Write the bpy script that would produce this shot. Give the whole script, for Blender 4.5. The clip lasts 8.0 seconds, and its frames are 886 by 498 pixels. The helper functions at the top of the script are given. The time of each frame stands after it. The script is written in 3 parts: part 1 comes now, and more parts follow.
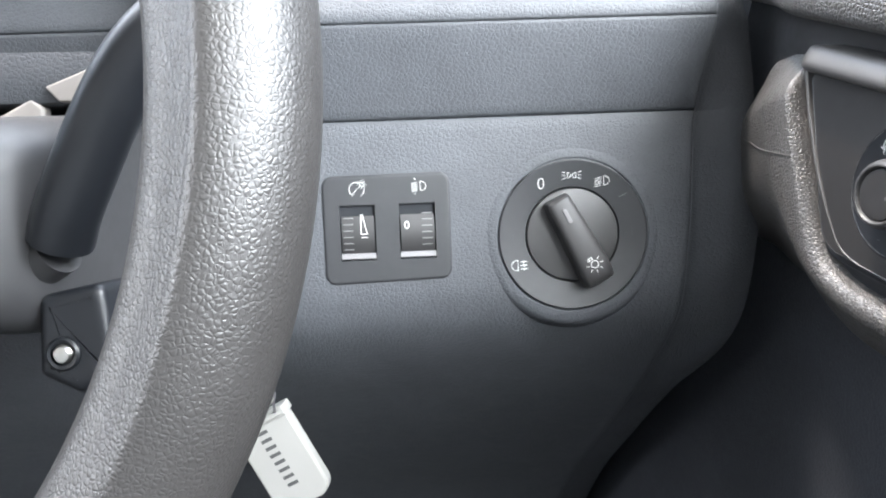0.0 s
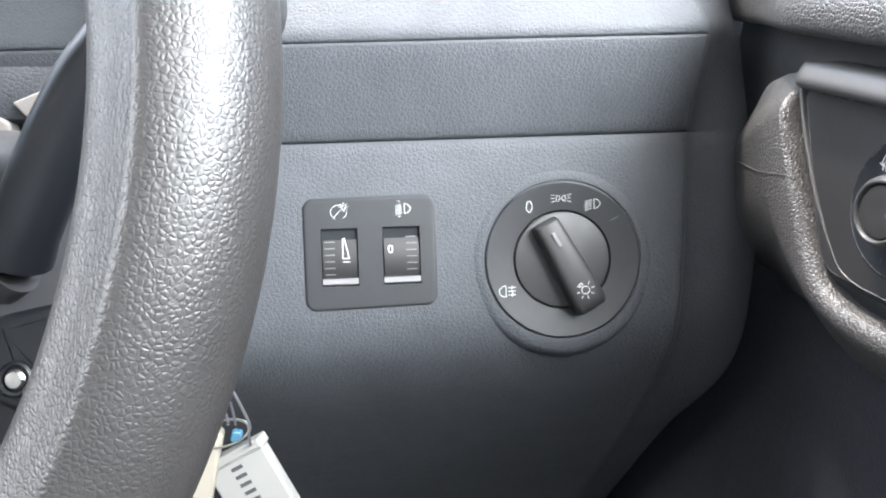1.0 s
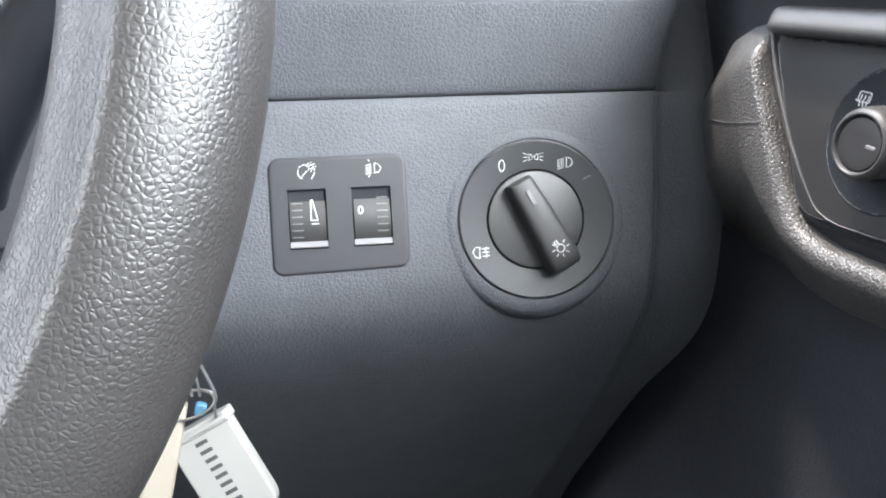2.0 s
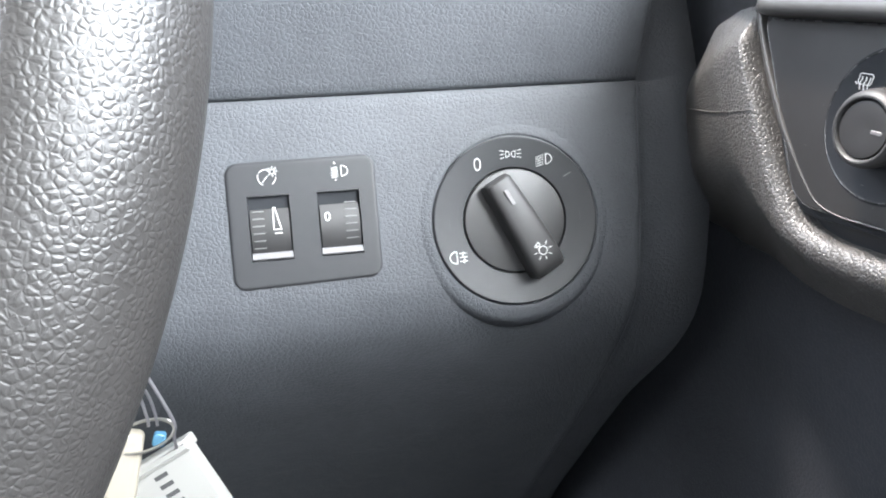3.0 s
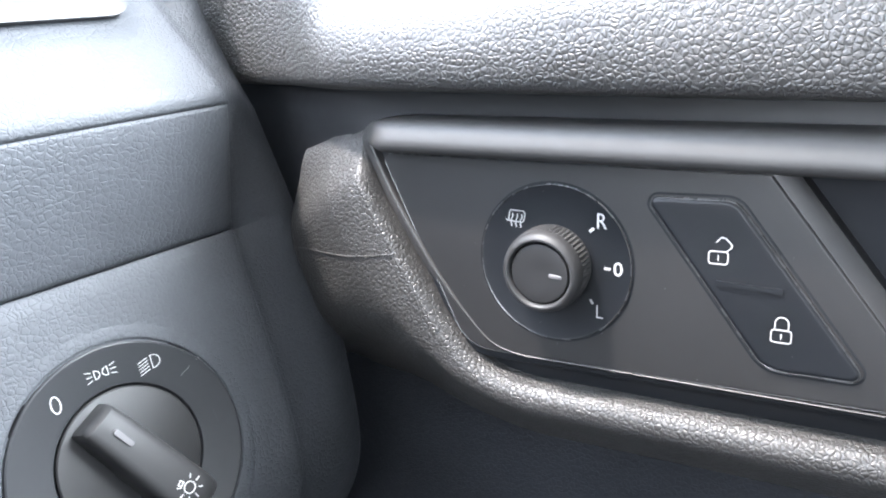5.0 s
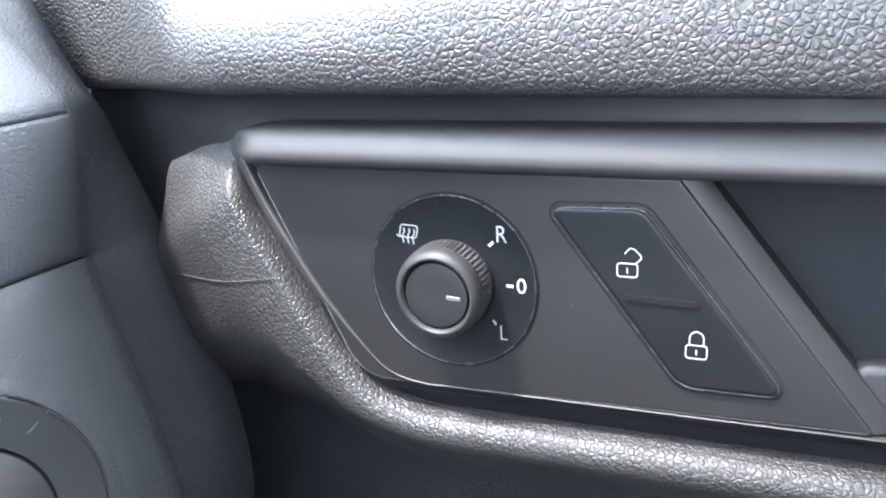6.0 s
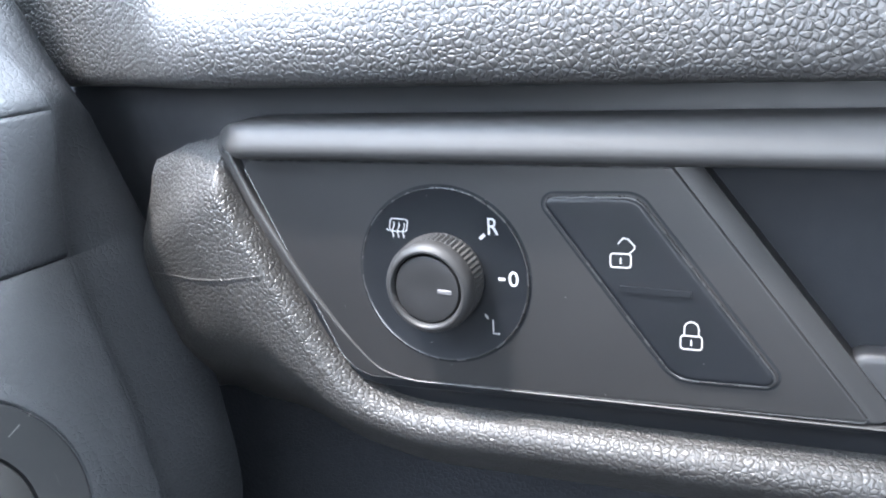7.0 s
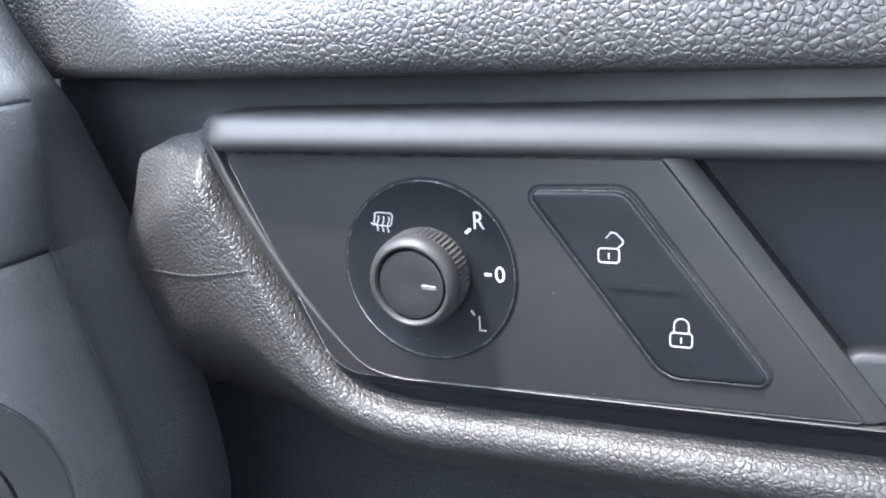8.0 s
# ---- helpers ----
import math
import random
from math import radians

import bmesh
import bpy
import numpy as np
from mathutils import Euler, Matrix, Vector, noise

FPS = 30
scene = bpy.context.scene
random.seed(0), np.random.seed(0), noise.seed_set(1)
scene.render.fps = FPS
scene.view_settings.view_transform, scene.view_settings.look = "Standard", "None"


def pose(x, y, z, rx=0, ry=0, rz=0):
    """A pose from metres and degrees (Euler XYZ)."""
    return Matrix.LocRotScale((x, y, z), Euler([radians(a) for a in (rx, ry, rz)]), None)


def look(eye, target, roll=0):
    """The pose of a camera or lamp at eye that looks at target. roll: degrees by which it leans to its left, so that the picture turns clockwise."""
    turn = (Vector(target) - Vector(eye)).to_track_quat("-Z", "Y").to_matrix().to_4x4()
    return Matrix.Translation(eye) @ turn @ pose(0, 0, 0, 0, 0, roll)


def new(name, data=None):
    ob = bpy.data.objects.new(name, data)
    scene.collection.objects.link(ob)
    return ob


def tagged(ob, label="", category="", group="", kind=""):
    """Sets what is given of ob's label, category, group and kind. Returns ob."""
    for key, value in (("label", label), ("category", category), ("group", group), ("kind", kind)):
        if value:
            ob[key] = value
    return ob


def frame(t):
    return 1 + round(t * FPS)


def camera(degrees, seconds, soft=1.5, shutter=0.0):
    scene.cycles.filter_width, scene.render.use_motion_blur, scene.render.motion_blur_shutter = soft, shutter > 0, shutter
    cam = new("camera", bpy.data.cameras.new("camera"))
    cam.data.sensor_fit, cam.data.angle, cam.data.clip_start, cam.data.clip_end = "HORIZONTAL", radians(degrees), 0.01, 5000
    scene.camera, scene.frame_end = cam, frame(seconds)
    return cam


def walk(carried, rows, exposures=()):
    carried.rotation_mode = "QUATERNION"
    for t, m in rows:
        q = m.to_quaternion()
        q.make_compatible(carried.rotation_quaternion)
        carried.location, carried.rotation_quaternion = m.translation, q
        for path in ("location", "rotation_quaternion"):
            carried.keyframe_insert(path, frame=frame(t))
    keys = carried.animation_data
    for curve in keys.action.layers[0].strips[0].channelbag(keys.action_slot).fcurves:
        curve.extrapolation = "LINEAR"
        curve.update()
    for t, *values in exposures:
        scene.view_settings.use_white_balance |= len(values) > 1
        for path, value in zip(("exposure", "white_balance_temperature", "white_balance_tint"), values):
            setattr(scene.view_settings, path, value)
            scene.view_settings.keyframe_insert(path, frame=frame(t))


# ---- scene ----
cam = camera(63.0, 8.0, soft=2.0)
PATH = [
    (0, (0.007, 0.004, 1.202), (-0.033, 1.765, 0.255), -1.1),
    (0.5, (0.015, 0.01, 1.195), (-0.028, 1.769, 0.244), -1.0),
    (1, (0.013, 0.013, 1.19), (-0.02, 1.822, 0.336), -0.9),
    (1.5, (0.014, 0.014, 1.185), (0.071, 1.827, 0.341), -1.1),
    (1.7, (0.0, 0.0099, 1.1724), (0.09, 1.828, 0.344), -0.52),
    (3.0, (-0.001, 0.0334, 1.1558), (0.2, 1.846, 0.335), -0.77),
    (3.5, (-0.0175, 0.0556, 1.1666), (0.372, 1.829, 0.328), -1.36),
    (4, (-0.023, 0.092, 1.191), (0.754, 1.716, 0.32), -1.0),
    (4.5, (-0.008, 0.116, 1.183), (1.051, 1.568, 0.306), -1.3),
    (5, (-0.006, 0.127, 1.181), (1.345, 1.405, 0.446), -1.0),
    (5.2, (0.003, 0.128, 1.181), (1.369, 1.39, 0.445), -1.1),
    (6.3, (0.019, 0.141, 1.177), (1.554, 1.177, 0.422), -1.0),
    (6.5, (0.021, 0.138, 1.174), (1.556, 1.192, 0.444), -1.1),
    (7, (0.017, 0.14, 1.174), (1.549, 1.196, 0.442), -1.1),
    (7.5, (0.014, 0.14, 1.173), (1.547, 1.2, 0.447), -1.1),
    (8, (0.023, 0.138, 1.171), (1.548, 1.204, 0.438), -1.1),
]
EXPOSURES = [(0.0, 3.05, 5900, 7), (1.7, 3.05, 5900, 7), (3.0, 3.25, 5900, 7), (4.5, 3.3, 5700, 7), (7.0, 3.4, 5380, 6), (8.0, 3.4, 5380, 6)]
walk(cam, [(t, look(eye, target, roll)) for t, eye, target, roll in PATH], EXPOSURES)

# ---- world, sun, exposure ----
from mathutils.bvhtree import BVHTree

SUN_AZ, SUN_EL = radians(-50), radians(65)          # azimuth from straight ahead, to the right, and height
world = bpy.data.worlds.new("sky")
world.use_nodes = True
scene.world = world
wn = world.node_tree.nodes
sky = wn.new("ShaderNodeTexSky")
sky.sky_type, sky.sun_disc = "NISHITA", False
sky.sun_elevation, sky.sun_rotation = SUN_EL, SUN_AZ
world.node_tree.links.new(sky.outputs[0], wn["Background"].inputs[0])
wn["Background"].inputs[1].default_value = 0.08
sun_data = bpy.data.lights.new("sun", "SUN")
sun_data.energy, sun_data.angle, sun_data.color = 1.8, radians(6.0), (1.0, 0.84, 0.71)
sun = new("sun", sun_data)
toward = Vector((math.cos(SUN_EL) * math.sin(SUN_AZ), math.cos(SUN_EL) * math.cos(SUN_AZ), math.sin(SUN_EL)))
sun.matrix_world = look(toward * 20, (0, 0, 0))


def window_light(name, eye, target, width, height, watts, colour):
    """The sky's light through an opening of the cabin."""
    d = bpy.data.lights.new(name, "AREA")
    d.shape, d.size, d.size_y, d.energy, d.color = "RECTANGLE", width, height, watts, colour
    ob = new(name, d)
    ob.matrix_world = look(eye, target)
    return ob


window_light("windscreen_daylight", (-0.55, 0.68, 1.52), (-0.55, 0.05, 0.75), 1.8, 0.75, 7.5, (1.0, 0.97, 0.95))
window_light("driver_window_daylight", (0.48, -0.12, 1.58), (-0.5, 0.15, 1.1), 0.66, 0.46, 10, (1.0, 0.97, 0.93))
window_light("passenger_window_daylight", (-1.54, -0.12, 1.5), (0.0, 0.1, 1.15), 0.7, 0.55, 5.5, (1.0, 0.93, 0.88))



# ---- materials ----
def material(name, colour, rough, metal=0.0, spec=0.5, cell=0.0, bump=0.3, fine=0.0, vary=0.25, crease=0.12, dome_rise=0.4, coat=0.0, warp_by=0.5):
    """A plastic, leather or metal: colour with blotches, gloss with wear, cells of grain (metres) and a fine noise relief."""
    m = bpy.data.materials.new(name)
    m.use_nodes = True
    nt = m.node_tree
    n, link = nt.nodes, nt.links.new
    p = n["Principled BSDF"]
    p.inputs["Metallic"].default_value = metal
    p.inputs["Specular IOR Level"].default_value = spec
    p.inputs["Coat Weight"].default_value = coat
    co = n.new("ShaderNodeTexCoord")
    blot = n.new("ShaderNodeTexNoise")
    blot.inputs["Scale"].default_value, blot.inputs["Detail"].default_value = 38, 6
    link(co.outputs["Object"], blot.inputs["Vector"])
    mix = n.new("ShaderNodeMix")
    mix.data_type = "RGBA"
    mix.inputs["A"].default_value = (*[c * (1 - vary) for c in colour], 1)
    mix.inputs["B"].default_value = (*[min(1, c * (1 + vary)) for c in colour], 1)
    link(blot.outputs["Fac"], mix.inputs["Factor"])
    link(mix.outputs["Result"], p.inputs["Base Color"])
    wear = n.new("ShaderNodeTexNoise")
    wear.inputs["Scale"].default_value, wear.inputs["Detail"].default_value = 210, 4
    link(co.outputs["Object"], wear.inputs["Vector"])
    span = n.new("ShaderNodeMapRange")
    span.inputs["To Min"].default_value, span.inputs["To Max"].default_value = max(0.02, rough - 0.08), min(1, rough + 0.1)
    link(wear.outputs["Fac"], span.inputs["Value"])
    link(span.outputs["Result"], p.inputs["Roughness"])
    last = None
    if fine:
        grit = n.new("ShaderNodeTexNoise")
        grit.inputs["Scale"].default_value, grit.inputs["Detail"].default_value = 2600, 3
        link(co.outputs["Object"], grit.inputs["Vector"])
        b0 = n.new("ShaderNodeBump")
        b0.inputs["Strength"].default_value, b0.inputs["Distance"].default_value = fine, 0.0002
        link(grit.outputs["Fac"], b0.inputs["Height"])
        last = b0
    if cell:
        warp = n.new("ShaderNodeTexNoise")
        warp.inputs["Scale"].default_value, warp.inputs["Detail"].default_value = 0.8 / cell, 3
        link(co.outputs["Object"], warp.inputs["Vector"])
        add = n.new("ShaderNodeVectorMath")
        add.operation = "MULTIPLY_ADD"
        add.inputs[1].default_value = (cell * warp_by,) * 3
        link(warp.outputs["Color"], add.inputs[0])
        link(co.outputs["Object"], add.inputs[2])
        vor = n.new("ShaderNodeTexVoronoi")
        vor.feature = "DISTANCE_TO_EDGE"
        vor.inputs["Scale"].default_value = 1 / cell
        link(add.outputs["Vector"], vor.inputs["Vector"])
        up = n.new("ShaderNodeMapRange")
        up.interpolation_type = "SMOOTHSTEP"
        up.inputs["From Min"].default_value, up.inputs["From Max"].default_value = 0.0, crease
        link(vor.outputs["Distance"], up.inputs["Value"])
        dome = n.new("ShaderNodeTexVoronoi")
        dome.feature = "SMOOTH_F1"
        dome.inputs["Scale"].default_value, dome.inputs["Smoothness"].default_value = 1 / cell, 0.25
        link(add.outputs["Vector"], dome.inputs["Vector"])
        height = n.new("ShaderNodeMath")
        height.operation = "MULTIPLY_ADD"
        height.inputs[1].default_value = -dome_rise
        link(dome.outputs["Distance"], height.inputs[0])
        half = n.new("ShaderNodeMath")
        half.operation = "MULTIPLY"
        half.inputs[1].default_value = 0.7
        link(up.outputs["Result"], half.inputs[0])
        link(half.outputs[0], height.inputs[2])
        b1 = n.new("ShaderNodeBump")
        b1.inputs["Strength"].default_value, b1.inputs["Distance"].default_value = bump, cell * 0.14
        link(height.outputs[0], b1.inputs["Height"])
        if last:
            link(last.outputs["Normal"], b1.inputs["Normal"])
        last = b1
    if last:
        link(last.outputs["Normal"], p.inputs["Normal"])
    return m


DASH = material("dash_plastic", (0.040, 0.0425, 0.047), 0.55, spec=0.3, cell=0.0021, bump=0.55, crease=0.18, dome_rise=0.45, warp_by=1.1)
PAD = material("padded_door_skin", (0.036, 0.0345, 0.033), 0.4, cell=0.0016, bump=1.0, crease=0.24, dome_rise=0.7, warp_by=0.9, fine=0.1)
RIM = material("rim_leather", (0.017, 0.016, 0.0155), 0.42, spec=0.34, cell=0.0013, bump=0.55, crease=0.3, dome_rise=0.5, fine=0.05, warp_by=0.7)
SATIN = material("satin_plastic", (0.020, 0.020, 0.021), 0.5, fine=0.16)
TRIM = material("bezel_plastic", (0.034, 0.033, 0.032), 0.52, fine=0.16)
PLATE = material("matte_plate", (0.0125, 0.012, 0.012), 0.42, spec=0.5, fine=0.2)
BLACK = material("black_plastic", (0.006, 0.0068, 0.0085), 0.4, spec=0.32, fine=0.08)
KNOB = material("knob_plastic", (0.024, 0.0235, 0.0235), 0.5, spec=0.4, fine=0.06)
LOWDOOR = material("lower_door_plastic", (0.016, 0.0175, 0.021), 0.6, spec=0.22, cell=0.0022, bump=0.5, crease=0.2, warp_by=0.8)
# paler and glossier than the plastics, for beads that stand for edge highlights
GLOSS = material("highlight_bead", (0.025, 0.025, 0.025), 0.26, vary=0.1)
PANEL = material("black_panel_plastic", (0.015, 0.0155, 0.017), 0.5, spec=0.35, fine=0.15)
DARK = material("dark_lining", (0.01, 0.011, 0.013), 0.75, spec=0.2, fine=0.2)
WHITE = material("white_print", (0.4, 0.4, 0.39), 0.5, vary=0.04)
PRINT = material("grey_print", (0.1, 0.1, 0.1), 0.45, vary=0.06)
STRIP = material("light_grey_strip", (0.1, 0.097, 0.099), 0.45, vary=0.06)
CREAM = material("cream_tag_plastic", (0.21, 0.19, 0.155), 0.4, vary=0.05)
TAGWHITE = material("white_tag_plastic", (0.2, 0.197, 0.185), 0.4, vary=0.04)
# sunlight on grey plastic, put into a pale base colour
SUNLIT_TRIM = material("sunlit_trim", (0.15, 0.14, 0.13), 0.5, fine=0.1, vary=0.08)
BLUE = material("blue_plastic", (0.05, 0.13, 0.2), 0.4, vary=0.05)
WIRE = material("dull_steel_wire", (0.36, 0.35, 0.37), 0.3, metal=0.9, vary=0.1)
STEEL = material("steel", (0.45, 0.44, 0.41), 0.3, metal=1.0, vary=0.08)
INK = material("black_ink", (0.03, 0.03, 0.03), 0.5, vary=0.02)
RED = material("red_print", (0.1, 0.01, 0.015), 0.5, vary=0.04)
# linings out of view, light enough to bounce daylight onto the dash
SEAT = material("grey_cabin_cloth", (0.22, 0.22, 0.22), 0.9, fine=0.3)
CLOTH = material("grey_lining", (0.56, 0.55, 0.53), 0.9, fine=0.3)


# ---- builders ----
MM = 0.001


def axes(origin, u, v, w):
    m = Matrix((u, v, w)).transposed().to_4x4()
    m.translation = origin
    return m


# the dash face about the light switch, and the door face about the mirror adjuster: u to the right, v up, w to the driver
M_DASH = axes((0.0668, 0.3359, 1.0297), (0.9973, 0.0738, 0.0), (-0.029, 0.3928, 0.9192), (0.0678, -0.9167, 0.3938))
M_DOOR = axes((0.1677, 0.2442, 1.0940), (0.1953, -0.9807, 0.0), (0.0877, 0.0175, 0.9960), (-0.9768, -0.1946, 0.0894))


def thing(name, m, label, category, group="", kind=""):
    ob = new(name)
    ob.empty_display_size = 0.02
    ob.matrix_world = m
    return tagged(ob, label, category, group, kind)


def part(name, bm, mat, parent, label="", sharp=35):
    """One mesh of a thing, in the thing's own axes."""
    bmesh.ops.recalc_face_normals(bm, faces=bm.faces)
    me = bpy.data.meshes.new(name)
    bm.to_mesh(me)
    bm.free()
    for f in me.polygons:
        f.use_smooth = True
    me.set_sharp_from_angle(angle=radians(sharp))
    me.materials.append(mat)
    ob = new(name, me)
    if parent:
        ob.parent = parent
    if label:
        ob["label"] = label
    return ob


def rounded(points, radius, n=6):
    """A closed outline with rounded corners; radius: one number or one a corner."""
    out = []
    k = len(points)
    for i, p in enumerate(points):
        r = radius[i] if isinstance(radius, (list, tuple)) else radius
        p, a, b = Vector(p), Vector(points[i - 1]), Vector(points[(i + 1) % k])
        da, db = (a - p).normalized(), (b - p).normalized()
        if r <= 0:
            out.append(p)
            continue
        half = da.angle(db) / 2
        t = r / math.tan(half)
        c = p + (da + db).normalized() * (r / math.sin(half))
        s, e = p + da * t - c, p + db * t - c
        ang = s.angle(e)
        turn = 1 if s.x * e.y - s.y * e.x > 0 else -1
        for j in range(n + 1):
            q = turn * ang * j / n
            out.append(c + Vector((s.x * math.cos(q) - s.y * math.sin(q), s.x * math.sin(q) + s.y * math.cos(q))))
    return out


def rails(rows, closed=False, cap=False):
    """A skin through rows of points of equal length. closed: each row is a ring."""
    bm = bmesh.new()
    vs = [[bm.verts.new(Vector(p) * MM) for p in row] for row in rows]
    n = len(vs[0])
    for a, b in zip(vs, vs[1:]):
        for j in range(n if closed else n - 1):
            k = (j + 1) % n
            bm.faces.new((a[j], a[k], b[k], b[j]))
    if cap:
        bm.faces.new(vs[0]), bm.faces.new(vs[-1])
    return bm


def inset(outline, d):
    """The outline moved inwards by d (for outlines of gentle shape)."""
    k = len(outline)
    area = sum(outline[i - 1].x * outline[i].y - outline[i].x * outline[i - 1].y for i in range(k))
    s = 1 if area > 0 else -1
    out = []
    for i in range(k):
        a, p, b = outline[i - 1], outline[i], outline[(i + 1) % k]
        t = ((p - a).normalized() + (b - p).normalized())
        t = t.normalized() if t.length > 1e-6 else Vector((1, 0))
        out.append(p + Vector((-t.y, t.x)) * s * d)
    return out


def slab(outline, w0, w1, edge=0.6, steps=3):
    """A solid of that outline from w0 up to w1, its upper edge rounded by edge."""
    outline = [Vector(p) for p in outline]
    rows = [[(*p, w0) for p in outline]]
    for i in range(steps + 1):
        q = i / steps * math.pi / 2
        ring = inset(outline, edge * (1 - math.cos(q)))
        rows.append([(*p, w1 - edge + edge * math.sin(q)) for p in ring])
    rows.append([(*p, w1) for p in inset(outline, edge * 1.25 + 0.05)])
    return rails(rows, True, True)


def lathe(profile, n=64, centre=(0, 0), cap=True):
    rows = []
    for r, w in profile:
        rows.append([(centre[0] + r * math.cos(2 * math.pi * i / n), centre[1] + r * math.sin(2 * math.pi * i / n), w) for i in range(n)])
    return rails(rows, True, cap)


def tube(points, r, n=8, closed=False):
    """A round wire through points, in mm."""
    pts = [Vector(p) for p in points]
    rows = []
    k = len(pts)
    up = Vector((0.31, 0.22, 0.93)).normalized()
    for i, p in enumerate(pts):
        a = pts[i - 1] if (i or closed) else p
        b = pts[(i + 1) % k] if (i < k - 1 or closed) else p
        t = (b - a).normalized()
        x = t.cross(up).normalized()
        y = t.cross(x)
        rows.append([p + (x * math.cos(2 * math.pi * j / n) + y * math.sin(2 * math.pi * j / n)) * r for j in range(n)])
    if closed:
        rows.append(rows[0])
    return rails(rows, True, not closed)


def strokes(lines, width, w, height=0.15):
    """Printed lines: flat ribbons of that width along polylines [(closed, points), ...]."""
    bm = bmesh.new()
    for closed, pts in lines:
        pts = [Vector(p) for p in pts]
        k = len(pts)
        ring = []
        for i, p in enumerate(pts):
            a = pts[i - 1] if (i or closed) else None
            b = pts[(i + 1) % k] if (i < k - 1 or closed) else None
            t = Vector((0, 0))
            if a is not None:
                t += (p - a).normalized()
            if b is not None:
                t += (b - p).normalized()
            t = t.normalized() if t.length > 1e-6 else Vector((1, 0))
            nrm = Vector((-t.y, t.x)) * width / 2
            if a is not None and b is not None:
                c = max(0.5, t.dot((p - a).normalized()))
                nrm /= c
            ring.append([bm.verts.new(Vector((*q, z)) * MM) for q, z in ((p + nrm, w), (p + nrm, w + height), (p - nrm, w + height), (p - nrm, w))])
        for i in range(k if closed else k - 1):
            a, b = ring[i], ring[(i + 1) % k]
            for j in range(4):
                bm.faces.new((a[j], a[(j + 1) % 4], b[(j + 1) % 4], b[j]))
        if not closed:
            bm.faces.new(ring[0]), bm.faces.new(ring[-1])
    return bm


def circle(c, r, n=24, a0=0, a1=360):
    full = abs(a1 - a0) >= 360
    m = n if full else n + 1
    return [(c[0] + r * math.cos(radians(a0 + (a1 - a0) * i / n)), c[1] + r * math.sin(radians(a0 + (a1 - a0) * i / n))) for i in range(m)]


def lettering(text, size, centre, w, turn=0.0, stretch=1.0, height=0.15, thin=0.0):
    """Letters of the built-in font, as a mesh about a centre, in mm."""
    cu = bpy.data.curves.new("letters", "FONT")
    cu.body, cu.size, cu.align_x, cu.align_y = text, size, "CENTER", "CENTER"
    cu.extrude, cu.offset = height / 2, -thin
    ob = new("letters", cu)
    me = bpy.data.meshes.new_from_object(ob.evaluated_get(bpy.context.evaluated_depsgraph_get()))
    bpy.data.objects.remove(ob)
    bm = bmesh.new()
    bm.from_mesh(me)
    bpy.data.meshes.remove(me)
    bm.transform(Matrix.Scale(MM, 4) @ Matrix.Translation((*centre, w + height / 2)) @ Matrix.Rotation(radians(turn), 4, "Z") @ Matrix.Diagonal((stretch, 1, 1, 1)))
    return bm


def smooth_path(pts, step=2.0, each=0):
    """Catmull-Rom through points, at about even steps (mm), or with so many to each stretch; any number of coordinates."""
    pts = [np.array(p, float) for p in pts]
    out = []
    for i in range(len(pts) - 1):
        p0, p1, p2, p3 = pts[max(i - 1, 0)], pts[i], pts[i + 1], pts[min(i + 2, len(pts) - 1)]
        n = each or max(1, int(np.linalg.norm(p2 - p1) / step))
        for j in range(n):
            t = j / n
            out.append(0.5 * ((2 * p1) + (p2 - p0) * t + (2 * p0 - 5 * p1 + 4 * p2 - p3) * t * t + (3 * p1 - p0 - 3 * p2 + p3) * t ** 3))
    out.append(pts[-1])
    return out


def sweep(path, profile_at):
    """Sweeps a profile [(d outward, w), ...] along a plan path; profile_at(k, u, v) gives it at each place."""
    rows = []
    k = len(path)
    for i, p in enumerate(path):
        t = path[min(i + 1, k - 1)][:2] - path[max(i - 1, 0)][:2]
        t = t / np.linalg.norm(t)
        nrm = np.array((t[1], -t[0]))
        rows.append([(*(p[:2] + nrm * d), w) for d, w in profile_at(i / (k - 1), p[0], p[1])])
    return rails(rows)


def blend(a, b, f):
    return [tuple(x + (y - x) * f for x, y in zip(p, q)) for p, q in zip(a, b)]


def ramp(x, lo, hi):
    f = min(1, max(0, (x - lo) / (hi - lo)))
    return f * f * (3 - 2 * f)


def solid(ob, thickness, rim=True):
    """Gives a skin its thickness, away from the driver."""
    mod = ob.modifiers.new("thickness", "SOLIDIFY")
    facing = sum(f.normal.z * f.area for f in ob.data.polygons)
    mod.use_rim = rim
    mod.thickness, mod.offset = thickness, -1 if facing > 0 else 1
    return ob


def box(name, lo, hi, mat, label, category):
    bm = bmesh.new()
    bmesh.ops.create_cube(bm, size=1)
    for v in bm.verts:
        v.co = Vector([lo[i] + (v.co[i] + 0.5) * (hi[i] - lo[i]) for i in range(3)])
    return tagged(part(name, bm, mat, None), label, category, kind="structure")


